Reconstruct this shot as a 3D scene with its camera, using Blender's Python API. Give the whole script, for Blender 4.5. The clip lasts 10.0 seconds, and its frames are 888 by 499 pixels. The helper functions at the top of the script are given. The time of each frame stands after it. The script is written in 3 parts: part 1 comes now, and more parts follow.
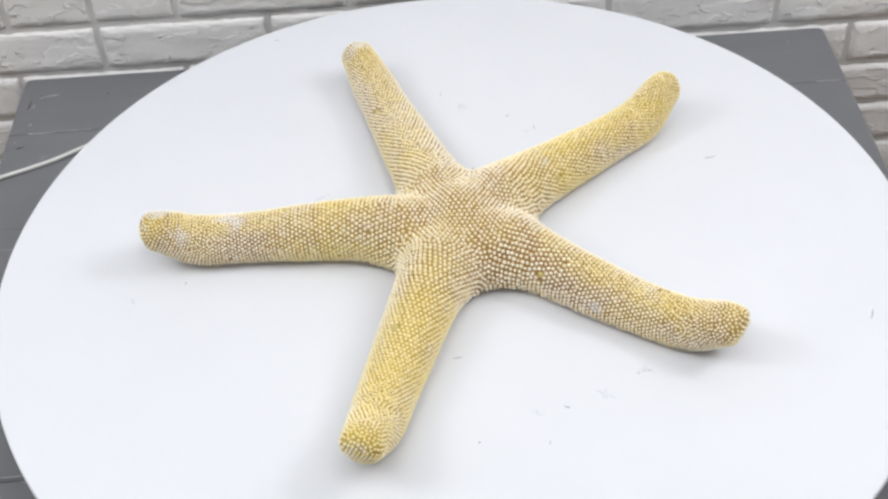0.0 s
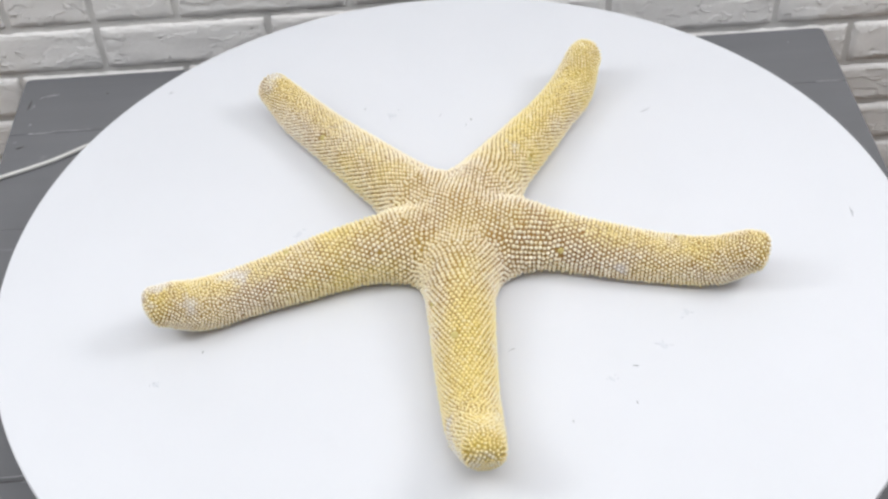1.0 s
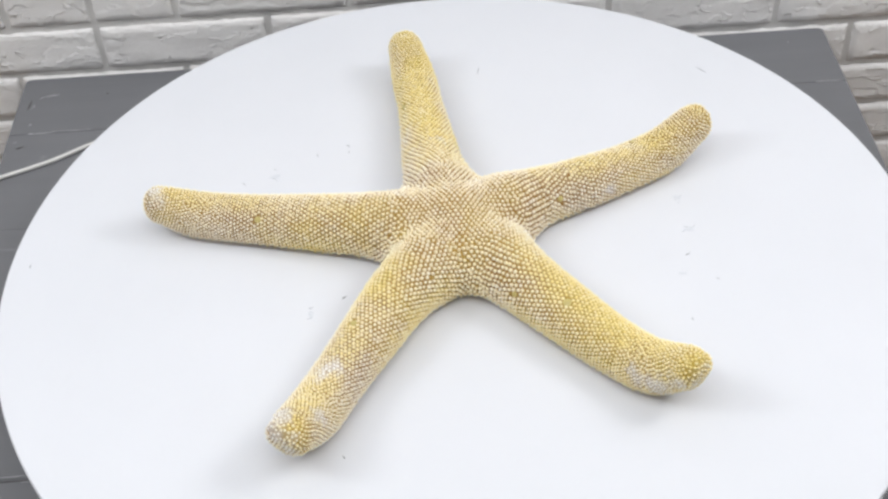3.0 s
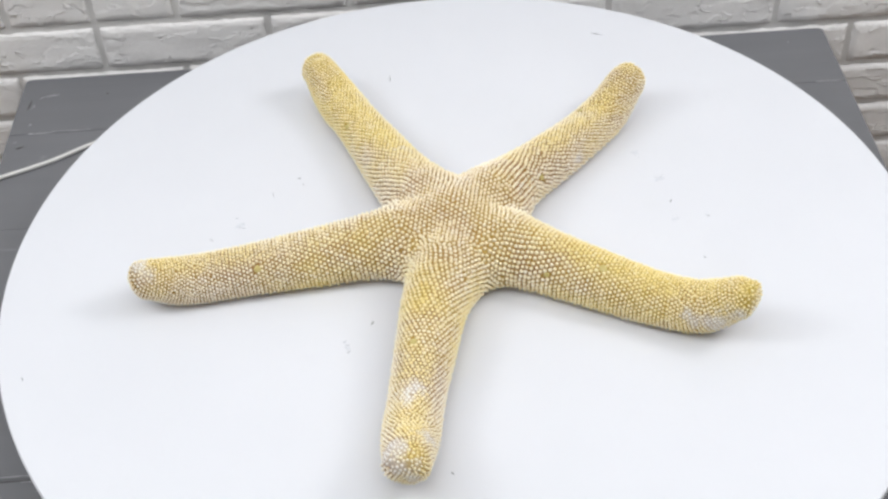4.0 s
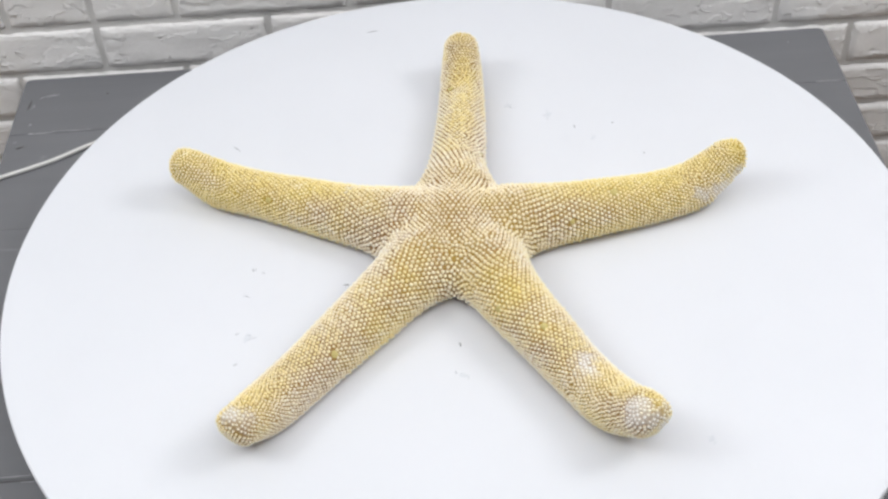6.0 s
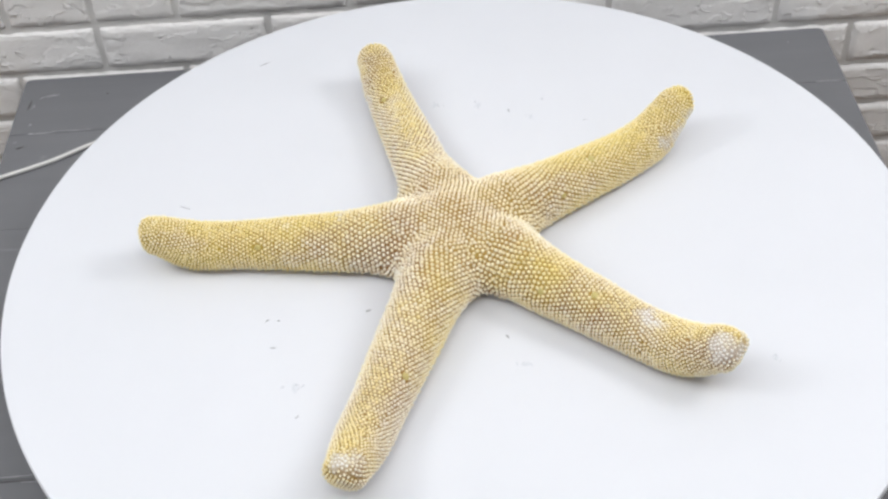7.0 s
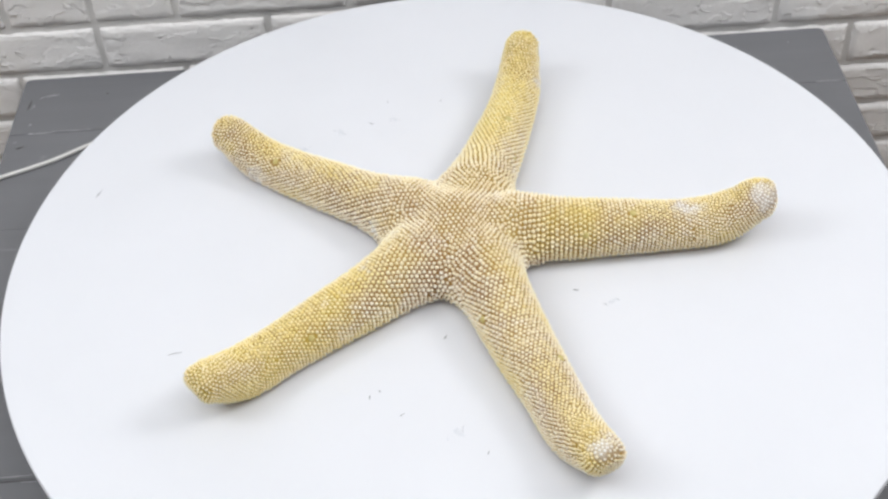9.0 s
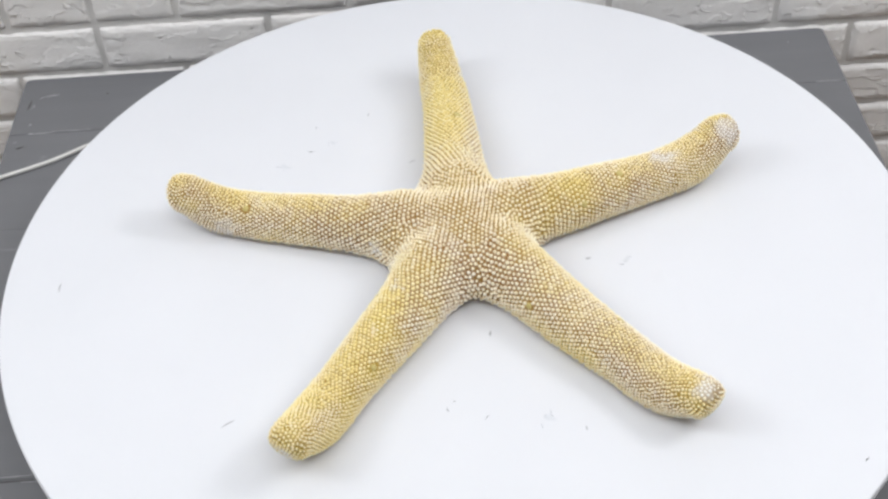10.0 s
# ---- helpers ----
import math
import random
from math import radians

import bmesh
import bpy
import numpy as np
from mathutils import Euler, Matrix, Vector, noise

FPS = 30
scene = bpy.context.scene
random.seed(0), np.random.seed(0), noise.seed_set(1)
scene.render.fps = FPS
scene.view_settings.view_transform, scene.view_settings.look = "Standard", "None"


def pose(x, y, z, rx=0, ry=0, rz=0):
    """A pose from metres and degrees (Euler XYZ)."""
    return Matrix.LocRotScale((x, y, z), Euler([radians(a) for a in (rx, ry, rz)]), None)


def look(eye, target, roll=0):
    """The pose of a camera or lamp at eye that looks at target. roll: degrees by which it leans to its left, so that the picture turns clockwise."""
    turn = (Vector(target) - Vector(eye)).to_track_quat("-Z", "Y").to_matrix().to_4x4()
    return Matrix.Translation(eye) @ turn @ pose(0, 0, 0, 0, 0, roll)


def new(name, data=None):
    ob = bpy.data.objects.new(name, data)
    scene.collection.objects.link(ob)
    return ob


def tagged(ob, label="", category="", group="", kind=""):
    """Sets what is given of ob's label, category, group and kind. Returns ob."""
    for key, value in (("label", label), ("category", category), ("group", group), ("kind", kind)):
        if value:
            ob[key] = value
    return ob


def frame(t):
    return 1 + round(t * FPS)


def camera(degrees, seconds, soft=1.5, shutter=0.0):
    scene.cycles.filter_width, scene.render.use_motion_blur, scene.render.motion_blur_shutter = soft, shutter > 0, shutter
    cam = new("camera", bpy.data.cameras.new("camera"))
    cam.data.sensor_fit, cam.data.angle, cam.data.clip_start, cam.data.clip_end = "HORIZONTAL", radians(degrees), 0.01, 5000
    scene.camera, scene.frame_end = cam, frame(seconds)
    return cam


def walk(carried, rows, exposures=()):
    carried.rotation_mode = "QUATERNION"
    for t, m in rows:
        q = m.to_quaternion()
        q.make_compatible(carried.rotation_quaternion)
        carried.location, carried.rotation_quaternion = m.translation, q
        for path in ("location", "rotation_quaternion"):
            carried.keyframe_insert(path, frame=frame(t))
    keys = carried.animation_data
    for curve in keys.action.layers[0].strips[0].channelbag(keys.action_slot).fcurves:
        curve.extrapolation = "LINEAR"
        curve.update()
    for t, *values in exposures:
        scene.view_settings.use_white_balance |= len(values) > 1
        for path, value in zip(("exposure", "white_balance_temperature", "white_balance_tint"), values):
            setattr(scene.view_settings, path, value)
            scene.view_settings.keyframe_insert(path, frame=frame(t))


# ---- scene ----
# Heights in metres: floor 0, table top 0.75, top of the turning board 0.849.
TABLE_Z = 0.75
BOARD_Z = 0.849

# ---- camera: on a tripod, it stands still ----
cam = camera(39.494, 10.0, soft=2.6)
EYE = Vector((0.0, -0.8769, BOARD_Z + 0.8538))
AIM = EYE + Vector((-0.01233, 0.71586, -0.69813))
walk(cam, [(0.0, look(EYE, AIM, -3.851)), (10.0, look(EYE, AIM, -3.851))],
     exposures=[(0.0, 0.0), (10.0, 0.0)])

# ---- light: a dim room, two soft boxes beside the table and a ceiling panel ----
world = bpy.data.worlds.new("world")
scene.world = world
world.use_nodes = True
world.node_tree.nodes["Background"].inputs[0].default_value = (0.9, 0.95, 1.0, 1)
world.node_tree.nodes["Background"].inputs[1].default_value = 0.05


def soft_box(name, eye, target, width, height, watts, colour):
    data = bpy.data.lights.new(name, "AREA")
    data.shape, data.size, data.size_y = "RECTANGLE", width, height
    data.energy, data.color = watts, colour
    ob = new(name, data)
    ob.matrix_world = look(eye, target)
    return ob


soft_box("softbox_lamp", (1.50, 0.05, 2.35), (0, 0, 0.85), 0.5, 0.7, 14.3, (0.97, 0.98, 1.0))
soft_box("softbox_lamp", (-1.50, -0.22, 2.40), (0, 0, 0.85), 0.5, 0.7, 12.6, (0.94, 0.97, 1.0))
soft_box("ceiling_lamp", (0.0, -0.62, 2.62), (0, -0.22, 0.4), 2.0, 1.4, 23.6, (0.95, 0.975, 1.0))

# ---- materials ----


def material(name, colour, rough=0.6, metal=0.0):
    m = bpy.data.materials.new(name)
    m.use_nodes = True
    b = m.node_tree.nodes["Principled BSDF"]
    b.inputs["Base Color"].default_value = (*colour, 1)
    b.inputs["Roughness"].default_value = rough
    b.inputs["Metallic"].default_value = metal
    return m


class Nodes:
    """Short hand for building a node tree."""

    def __init__(self, m):
        self.tree = m.node_tree
        self.bsdf = self.tree.nodes["Principled BSDF"]
        self.coord = self.tree.nodes.new("ShaderNodeTexCoord").outputs["Object"]

    def link(self, a, b):
        self.tree.links.new(a, b)

    def noise(self, scale, detail=4.0, rough=0.55, stretch=None, vector=None):
        n = self.tree.nodes.new("ShaderNodeTexNoise")
        n.inputs["Scale"].default_value = scale
        n.inputs["Detail"].default_value = detail
        n.inputs["Roughness"].default_value = rough
        v = vector or self.coord
        if stretch:
            mp = self.tree.nodes.new("ShaderNodeMapping")
            mp.inputs["Scale"].default_value = stretch
            self.link(v, mp.inputs["Vector"])
            v = mp.outputs["Vector"]
        self.link(v, n.inputs["Vector"])
        return n.outputs["Fac"]

    def ramp(self, fac, stops):
        n = self.tree.nodes.new("ShaderNodeValToRGB")
        e = n.color_ramp.elements
        while len(e) < len(stops):
            e.new(0.5)
        for el, (p, c) in zip(e, stops):
            el.position = p
            el.color = (*c, 1) if len(c) == 3 else c
        self.link(fac, n.inputs["Fac"])
        return n.outputs["Color"]

    def mix(self, fac, a, b, mode="MIX"):
        n = self.tree.nodes.new("ShaderNodeMix")
        n.data_type, n.blend_type = "RGBA", mode
        for sock, v in ((n.inputs[0], fac), (n.inputs[6], a), (n.inputs[7], b)):
            if isinstance(v, (int, float)):
                sock.default_value = v
            elif isinstance(v, tuple):
                sock.default_value = (*v, 1)
            else:
                self.link(v, sock)
        return n.outputs[2]

    def math(self, op, a, b=0.0, c=0.4):
        n = self.tree.nodes.new("ShaderNodeMath")
        n.operation = op
        for sock, v in zip(n.inputs, (a, b, c)):
            if isinstance(v, (int, float)):
                sock.default_value = v
            else:
                self.link(v, sock)
        return n.outputs[0]

    def attribute(self, name):
        n = self.tree.nodes.new("ShaderNodeAttribute")
        n.attribute_name = name
        return n.outputs["Fac"]

    def bump(self, height, strength, distance, below=None):
        n = self.tree.nodes.new("ShaderNodeBump")
        n.inputs["Strength"].default_value = strength
        n.inputs["Distance"].default_value = distance
        self.link(height, n.inputs["Height"])
        if below:
            self.link(below, n.inputs["Normal"])
        return n.outputs["Normal"]

    def finish(self, colour=None, rough=None, normal=None):
        for v, key in ((colour, "Base Color"), (rough, "Roughness"), (normal, "Normal")):
            if v is not None:
                self.link(v, self.bsdf.inputs[key])


def brick_material():
    m = material("white_gypsum", (0.62, 0.61, 0.6), 0.75)
    n = Nodes(m)
    info = n.tree.nodes.new("ShaderNodeObjectInfo")
    shift = n.tree.nodes.new("ShaderNodeVectorMath")
    shift.operation = "MULTIPLY_ADD"
    comb = n.tree.nodes.new("ShaderNodeCombineXYZ")
    for k in range(3):
        n.link(info.outputs["Random"], comb.inputs[k])
    n.link(comb.outputs[0], shift.inputs[0])
    shift.inputs[1].default_value = (9, 5, 7)
    n.link(n.coord, shift.inputs[2])
    v = shift.outputs[0]
    # slaty layers that break off along ragged lips, over a nearly flat face
    layer = n.noise(9, 5, 0.52, (1, 1, 1.9), v)
    steps = n.ramp(layer, [(0.36, (0, 0, 0)), (0.385, (0.33,) * 3), (0.48, (0.36,) * 3), (0.505, (0.66,) * 3), (0.60, (0.7,) * 3), (0.625, (1, 1, 1))])
    chip = n.noise(40, 4, 0.6, (1, 1, 1.7), v)
    chips = n.ramp(chip, [(0.60, (0, 0, 0)), (0.66, (1, 1, 1))])
    fine = n.noise(210, 5, 0.65, None, v)
    dirt = n.noise(9, 4, 0.6, None, v)
    col = n.ramp(dirt, [(0.3, (0.845, 0.82, 0.81)), (0.7, (0.90, 0.885, 0.875))])
    col = n.mix(0.25, col, n.ramp(fine, [(0.35, (0.76, 0.735, 0.72)), (0.7, (0.91, 0.90, 0.89))]))
    nor = n.bump(steps, 0.9, 0.0040)
    nor = n.bump(chips, 0.8, 0.0014, nor)
    nor = n.bump(fine, 0.75, 0.0011, nor)
    n.finish(col, None, nor)
    return m


def mortar_material():
    m = material("pale_mortar", (0.62, 0.61, 0.59), 0.9)
    n = Nodes(m)
    fine = n.noise(260, 4)
    col = n.ramp(n.noise(6, 5), [(0.3, (0.66, 0.645, 0.63)), (0.7, (0.76, 0.745, 0.73))])
    n.finish(col, None, n.bump(fine, 0.5, 0.0015))
    return m


def grey_paint():
    m = material("grey_painted_wood", (0.16, 0.16, 0.175), 0.55)
    n = Nodes(m)
    grain = n.noise(60, 6, 0.6, (0.06, 1, 1))
    cloud = n.noise(5, 4)
    col = n.ramp(cloud, [(0.3, (0.158, 0.160, 0.172)), (0.7, (0.186, 0.188, 0.201))])
    col = n.mix(0.12, col, n.ramp(grain, [(0.35, (0.11, 0.11, 0.12)), (0.65, (0.19, 0.19, 0.2))]))
    scuff = n.noise(26, 5, 0.7, (0.12, 1, 1))
    col = n.mix(n.ramp(scuff, [(0.66, (0, 0, 0)), (0.74, (0.45, 0.45, 0.45))]), col, (0.34, 0.34, 0.36))
    n.finish(col, n.ramp(cloud, [(0.3, (0.45,) * 3), (0.7, (0.62,) * 3)]), n.bump(grain, 0.18, 0.0006))
    return m


def board_paint():
    m = material("white_laminate", (0.72, 0.74, 0.78), 0.38)
    n = Nodes(m)
    cloud = n.noise(5, 5)
    haze = n.noise(14, 6, 0.65)
    col = n.ramp(cloud, [(0.3, (0.722, 0.736, 0.776)), (0.7, (0.744, 0.757, 0.798))])
    col = n.mix(n.ramp(haze, [(0.62, (0, 0, 0)), (0.75, (0.35, 0.35, 0.35))]), col, (0.70, 0.712, 0.745))
    n.finish(col, n.ramp(haze, [(0.3, (0.34,) * 3), (0.7, (0.46,) * 3)]), n.bump(n.noise(300, 3), 0.04, 0.0004))
    return m


def plain_noise(name, a, b, scale, rough, bump=0.2, depth=0.001):
    m = material(name, a, rough)
    n = Nodes(m)
    f = n.noise(scale, 5)
    n.finish(n.ramp(f, [(0.3, a), (0.7, b)]), None, n.bump(f, bump, depth))
    return m


def skin_material():
    """The skin between the granules: ochre, browner and pinker in places."""
    m = material("starfish_skin", (0.5, 0.38, 0.14), 0.75)
    n = Nodes(m)
    blot, rub = n.noise(13, 5, 0.6), n.noise(11, 4, 0.55, (1, 1, 2))
    mid, worn = n.attribute("middle"), n.attribute("worn")
    col = n.ramp(blot, [(0.38, (0.51, 0.365, 0.07)), (0.5, (0.46, 0.305, 0.07)), (0.64, (0.33, 0.19, 0.058))])
    col = n.mix(n.ramp(rub, [(0.45, (0, 0, 0)), (0.62, (0.5, 0.5, 0.5))]), col, (0.33, 0.19, 0.078))
    col = n.mix(n.math("MULTIPLY", mid, 0.45), col, (0.31, 0.175, 0.066))
    col = n.mix(n.math("MULTIPLY", worn, 0.55), col, (0.78, 0.75, 0.72))
    n.finish(col, None, n.bump(n.noise(500, 3), 0.3, 0.0006))
    return m


def granule_material():
    """Granules: ochre at the foot, cream at the tip; yellow along the backs of the arms, chalky where rubbed."""
    m = material("starfish_granules", (0.8, 0.7, 0.42), 0.30)
    n = Nodes(m)
    tip, mid, worn = n.attribute("tip"), n.attribute("middle"), n.attribute("worn")
    back, plate = n.attribute("back"), n.attribute("plate")
    geo = n.tree.nodes.new("ShaderNodeNewGeometry")
    rnd = geo.outputs["Random Per Island"]
    blot, rub = n.noise(13, 5, 0.6), n.noise(11, 4, 0.55, (1, 1, 2))
    foot = n.ramp(blot, [(0.40, (0.72, 0.54, 0.14)), (0.5, (0.67, 0.48, 0.14)), (0.60, (0.49, 0.305, 0.12))])
    foot = n.mix(n.math("MULTIPLY", mid, 0.5), foot, (0.54, 0.34, 0.14))
    top = n.ramp(blot, [(0.38, (0.95, 0.83, 0.42)), (0.5, (0.97, 0.88, 0.56)), (0.64, (0.98, 0.92, 0.75))])
    top = n.mix(n.ramp(rub, [(0.47, (0, 0, 0)), (0.60, (0.65, 0.65, 0.65))]), top, (0.98, 0.93, 0.85))
    top = n.mix(n.math("MULTIPLY", mid, 0.6), top, (0.98, 0.91, 0.79))
    yellow = n.ramp(n.noise(17, 4, 0.6), [(0.40, (0.87, 0.73, 0.23)), (0.52, (0.91, 0.78, 0.32)), (0.62, (0.95, 0.87, 0.62))])
    top = n.mix(n.math("MULTIPLY", back, 0.72), top, yellow)
    top = n.mix(0.25, top, n.ramp(rnd, [(0.0, (0.80, 0.63, 0.26)), (0.5, (0.92, 0.80, 0.48)), (1.0, (0.95, 0.91, 0.82))]))
    col = n.mix(n.ramp(tip, [(0.10, (0, 0, 0)), (0.6, (1, 1, 1))]), foot, top)
    col = n.mix(plate, col, (0.62, 0.52, 0.20))
    col = n.mix(n.math("MULTIPLY", worn, n.math("MULTIPLY_ADD", tip, 0.6)), col, (0.88, 0.87, 0.86))
    n.finish(col, None, n.bump(n.noise(700, 2), 0.12, 0.0003))
    return m


BRICK, MORTAR, GREY, WHITE = brick_material(), mortar_material(), grey_paint(), board_paint()
SKIN, GRAIN = skin_material(), granule_material()
PLASTER = plain_noise("white_plaster", (0.70, 0.70, 0.69), (0.76, 0.76, 0.75), 12, 0.85)
FLOOR = plain_noise("brown_wood_floor", (0.20, 0.13, 0.08), (0.30, 0.20, 0.12), 7, 0.55)
CABLE = plain_noise("white_cable", (0.66, 0.65, 0.62), (0.74, 0.73, 0.71), 60, 0.45, 0.1)
MOTOR = plain_noise("white_plastic", (0.72, 0.72, 0.72), (0.76, 0.76, 0.76), 30, 0.4, 0.05)
SPECK = plain_noise("dark_fibre", (0.30, 0.31, 0.33), (0.42, 0.43, 0.45), 200, 0.8)
PALE_WOOD = plain_noise("worn_pale_paint", (0.36, 0.36, 0.37), (0.52, 0.52, 0.53), 400, 0.8)
DARK_WOOD = plain_noise("bare_dark_wood", (0.05, 0.045, 0.045), (0.09, 0.08, 0.075), 400, 0.8)
SMUDGE = plain_noise("grey_smudge", (0.65, 0.67, 0.71), (0.70, 0.72, 0.765), 300, 0.6)

# ---- mesh helpers ----


def mesh_object(name, bm, mat, parent=None, smooth=False):
    me = bpy.data.meshes.new(name)
    bm.to_mesh(me)
    bm.free()
    me.materials.append(mat)
    if smooth:
        me.polygons.foreach_set("use_smooth", [True] * len(me.polygons))
    ob = new(name, me)
    ob.parent = parent
    return ob


def part(name, bm, mat, parent, label="", smooth=False):
    return tagged(mesh_object(name, bm, mat, parent, smooth), label)


def box(bm, lo, hi):
    lo, hi = Vector(lo), Vector(hi)
    m = Matrix.Translation((lo + hi) / 2) @ Matrix.Diagonal((*(hi - lo), 1))
    return bmesh.ops.create_cube(bm, size=1, matrix=m)["verts"]


def soft_cube(lo, hi, r=0.003, seg=2):
    bm = bmesh.new()
    box(bm, lo, hi)
    bmesh.ops.bevel(bm, geom=bm.edges[:], offset=r, segments=seg, profile=0.5, affect="EDGES")
    return bm


def lathe(profile, steps=96):
    """A turned solid about z from (radius, height) pairs; radius 0 closes it."""
    bm = bmesh.new()
    rings = []
    for r, z in profile:
        if r == 0:
            rings.append([bm.verts.new((0, 0, z))])
        else:
            rings.append([bm.verts.new((r * math.cos(2 * math.pi * k / steps), r * math.sin(2 * math.pi * k / steps), z))
                          for k in range(steps)])
    for a, b in zip(rings, rings[1:]):
        for k in range(steps):
            j = (k + 1) % steps
            if len(a) == 1:
                bm.faces.new((a[0], b[k], b[j]))
            elif len(b) == 1:
                bm.faces.new((a[k], b[0], a[j]))
            else:
                bm.faces.new((a[k], b[k], b[j], a[j]))
    bmesh.ops.recalc_face_normals(bm, faces=bm.faces[:])
    return bm


# ---- the room ----
WALL_TURN = 0.89
CORNER = Vector((-0.5576, 0.4674, 0))      # where the table's back left corner meets the wall
WALL = Matrix.Translation(CORNER) @ pose(0, 0, 0, 0, 0, WALL_TURN)   # x along the wall, -y out of it
ROOM_H = 2.7


def room():
    bm = bmesh.new()
    box(bm, (-2.4, -2.9, -0.1), (2.4, 0.75, 0))
    tagged(mesh_object("floor", bm, FLOOR), "plain brown wooden floor of the room", "floor", kind="structure")
    bm = bmesh.new()
    box(bm, (-2.4, -2.9, ROOM_H), (2.4, 0.75, ROOM_H + 0.1))
    tagged(mesh_object("ceiling", bm, PLASTER), "plain white ceiling", "ceiling", kind="structure")
    for name, lo, hi in (("wall_west", (-2.4, -2.8, 0), (-2.3, 0.38, ROOM_H)),
                         ("wall_east", (2.3, -2.8, 0), (2.4, 0.42, ROOM_H)),
                         ("wall_south", (-2.4, -2.9, 0), (2.4, -2.8, ROOM_H))):
        bm = bmesh.new()
        box(bm, lo, hi)
        tagged(mesh_object(name, bm, PLASTER), "plain white plastered wall", "wall", kind="structure")
    bm = bmesh.new()
    box(bm, (-1.9, 0.0015, 0), (2.9, 0.15, ROOM_H))
    wall = mesh_object("wall_north", bm, MORTAR)
    wall.matrix_world = WALL
    return tagged(wall, "white decorative brick wall with pale recessed mortar joints", "wall", kind="structure")


room_wall = room()

# ---- table ----
TABLE_X0, TABLE_X1 = -0.5576, 0.4936


def plank_solid(corner, lo, hi):
    """A plank; the back corners of the first one are worn round."""
    bm = bmesh.new()
    box(bm, lo, hi)
    if corner > 0.001:
        worn = [e for e in bm.edges if abs(e.verts[0].co.z - e.verts[1].co.z) > 0.01 and e.verts[0].co.y > (lo[1] + hi[1]) / 2]
        bmesh.ops.bevel(bm, geom=worn, offset=corner, segments=5, profile=0.5, affect="EDGES")
    bmesh.ops.bevel(bm, geom=[e for e in bm.edges if e.calc_face_angle(0) > 0.9], offset=0.0009, segments=2, profile=0.5, affect="EDGES")
    return bm


def table():
    top = tagged(new("table"), "grey painted wooden plank table against the brick wall", "table")
    top.matrix_world = Matrix.Translation(CORNER) @ pose(0, 0, 0, 0, 0, WALL_TURN) @ Matrix.Translation((0.5576, -0.4760, 0))
    edges = [0.4720, 0.356, 0.180, 0.004, -0.172, -0.348, -0.524]
    for n, (a, b) in enumerate(zip(edges, edges[1:])):
        bm = plank_solid(0.008 if n == 0 else 0.0009, (TABLE_X0, b + 0.0002, TABLE_Z - 0.028), (TABLE_X1, a - 0.0002, TABLE_Z - 0.0003 * (n % 2)))
        part("plank", bm, GREY, top)
    for y in (0.42, -0.50):
        part("rail", soft_cube((TABLE_X0 + 0.06, y - 0.012, TABLE_Z - 0.11), (TABLE_X1 - 0.06, y + 0.012, TABLE_Z - 0.029)), GREY, top)
    for x in (TABLE_X0 + 0.035, TABLE_X1 - 0.035):
        for y in (0.42, -0.48):
            part("leg", soft_cube((x - 0.025, y - 0.025, 0), (x + 0.025, y + 0.025, TABLE_Z - 0.029)), GREY, top)
    return top


TABLE = table()

# ---- turntable: a motor base that stands, a round board that turns ----


BOARD_R = 0.45
BOARD_SHIFT = Vector((-0.0032, -0.0030, 0))   # the board sits a little off the axle
LIFT = BOARD_Z - TABLE_Z


def turntable():
    base = tagged(new("turntable"), "round white turntable with a large board on the grey table", "turntable")
    base.location = (0, 0, TABLE_Z)
    part("housing", lathe([(0, 0), (0.150, 0), (0.155, 0.004), (0.155, 0.062), (0.150, 0.066), (0, 0.066)]), MOTOR, base, "white plastic motor housing")
    part("bearing", lathe([(0, 0.066), (0.06, 0.066), (0.06, LIFT - 0.012), (0, LIFT - 0.012)], 48), MOTOR, base)
    for k in range(4):
        bm = lathe([(0, -0.0), (0.012, -0.0), (0.012, 0.0035), (0, 0.0035)], 24)
        bmesh.ops.translate(bm, verts=bm.verts[:], vec=(0.162 * math.cos(k * 1.571 + 0.4), 0.162 * math.sin(k * 1.571 + 0.4), 0))
        part("rubber_foot", bm, SPECK, base)
    bm = lathe([(0, -0.012), (BOARD_R - 0.0015, -0.012), (BOARD_R, -0.0105), (BOARD_R, -0.0012), (BOARD_R - 0.0012, 0), (0, 0)], 256)
    bmesh.ops.translate(bm, verts=bm.verts[:], vec=BOARD_SHIFT)
    board = part("board", bm, WHITE, base, "round white laminate board with small scuffs and crumbs")
    board.location = (0, 0, LIFT)
    return board


BOARD = turntable()


def fibre(parent, x, y, length, width, turn, mat, bend=0.2, z=0.0, name="crumb"):
    """A tiny hair, crumb or paint chip lying on a surface."""
    bm = bmesh.new()
    n = 6
    rows = []
    for k in range(n + 1):
        u = k / n - 0.5
        w = width * (1 - 0.7 * abs(2 * u)) * 0.5
        c = bend * length * (u * u - 0.08)
        rows.append([bm.verts.new((u * length, c + s * w, h)) for s, h in ((-1, 0.0002), (0, 0.0003 + min(w * 0.8, 0.0006)), (1, 0.0002))])
    for a, b in zip(rows, rows[1:]):
        for j in (0, 1):
            bm.faces.new((a[j], b[j], b[j + 1], a[j + 1]))
    ob = part(name, bm, mat, parent)
    ob.matrix_local = pose(x, y, z, 0, 0, turn)
    return ob


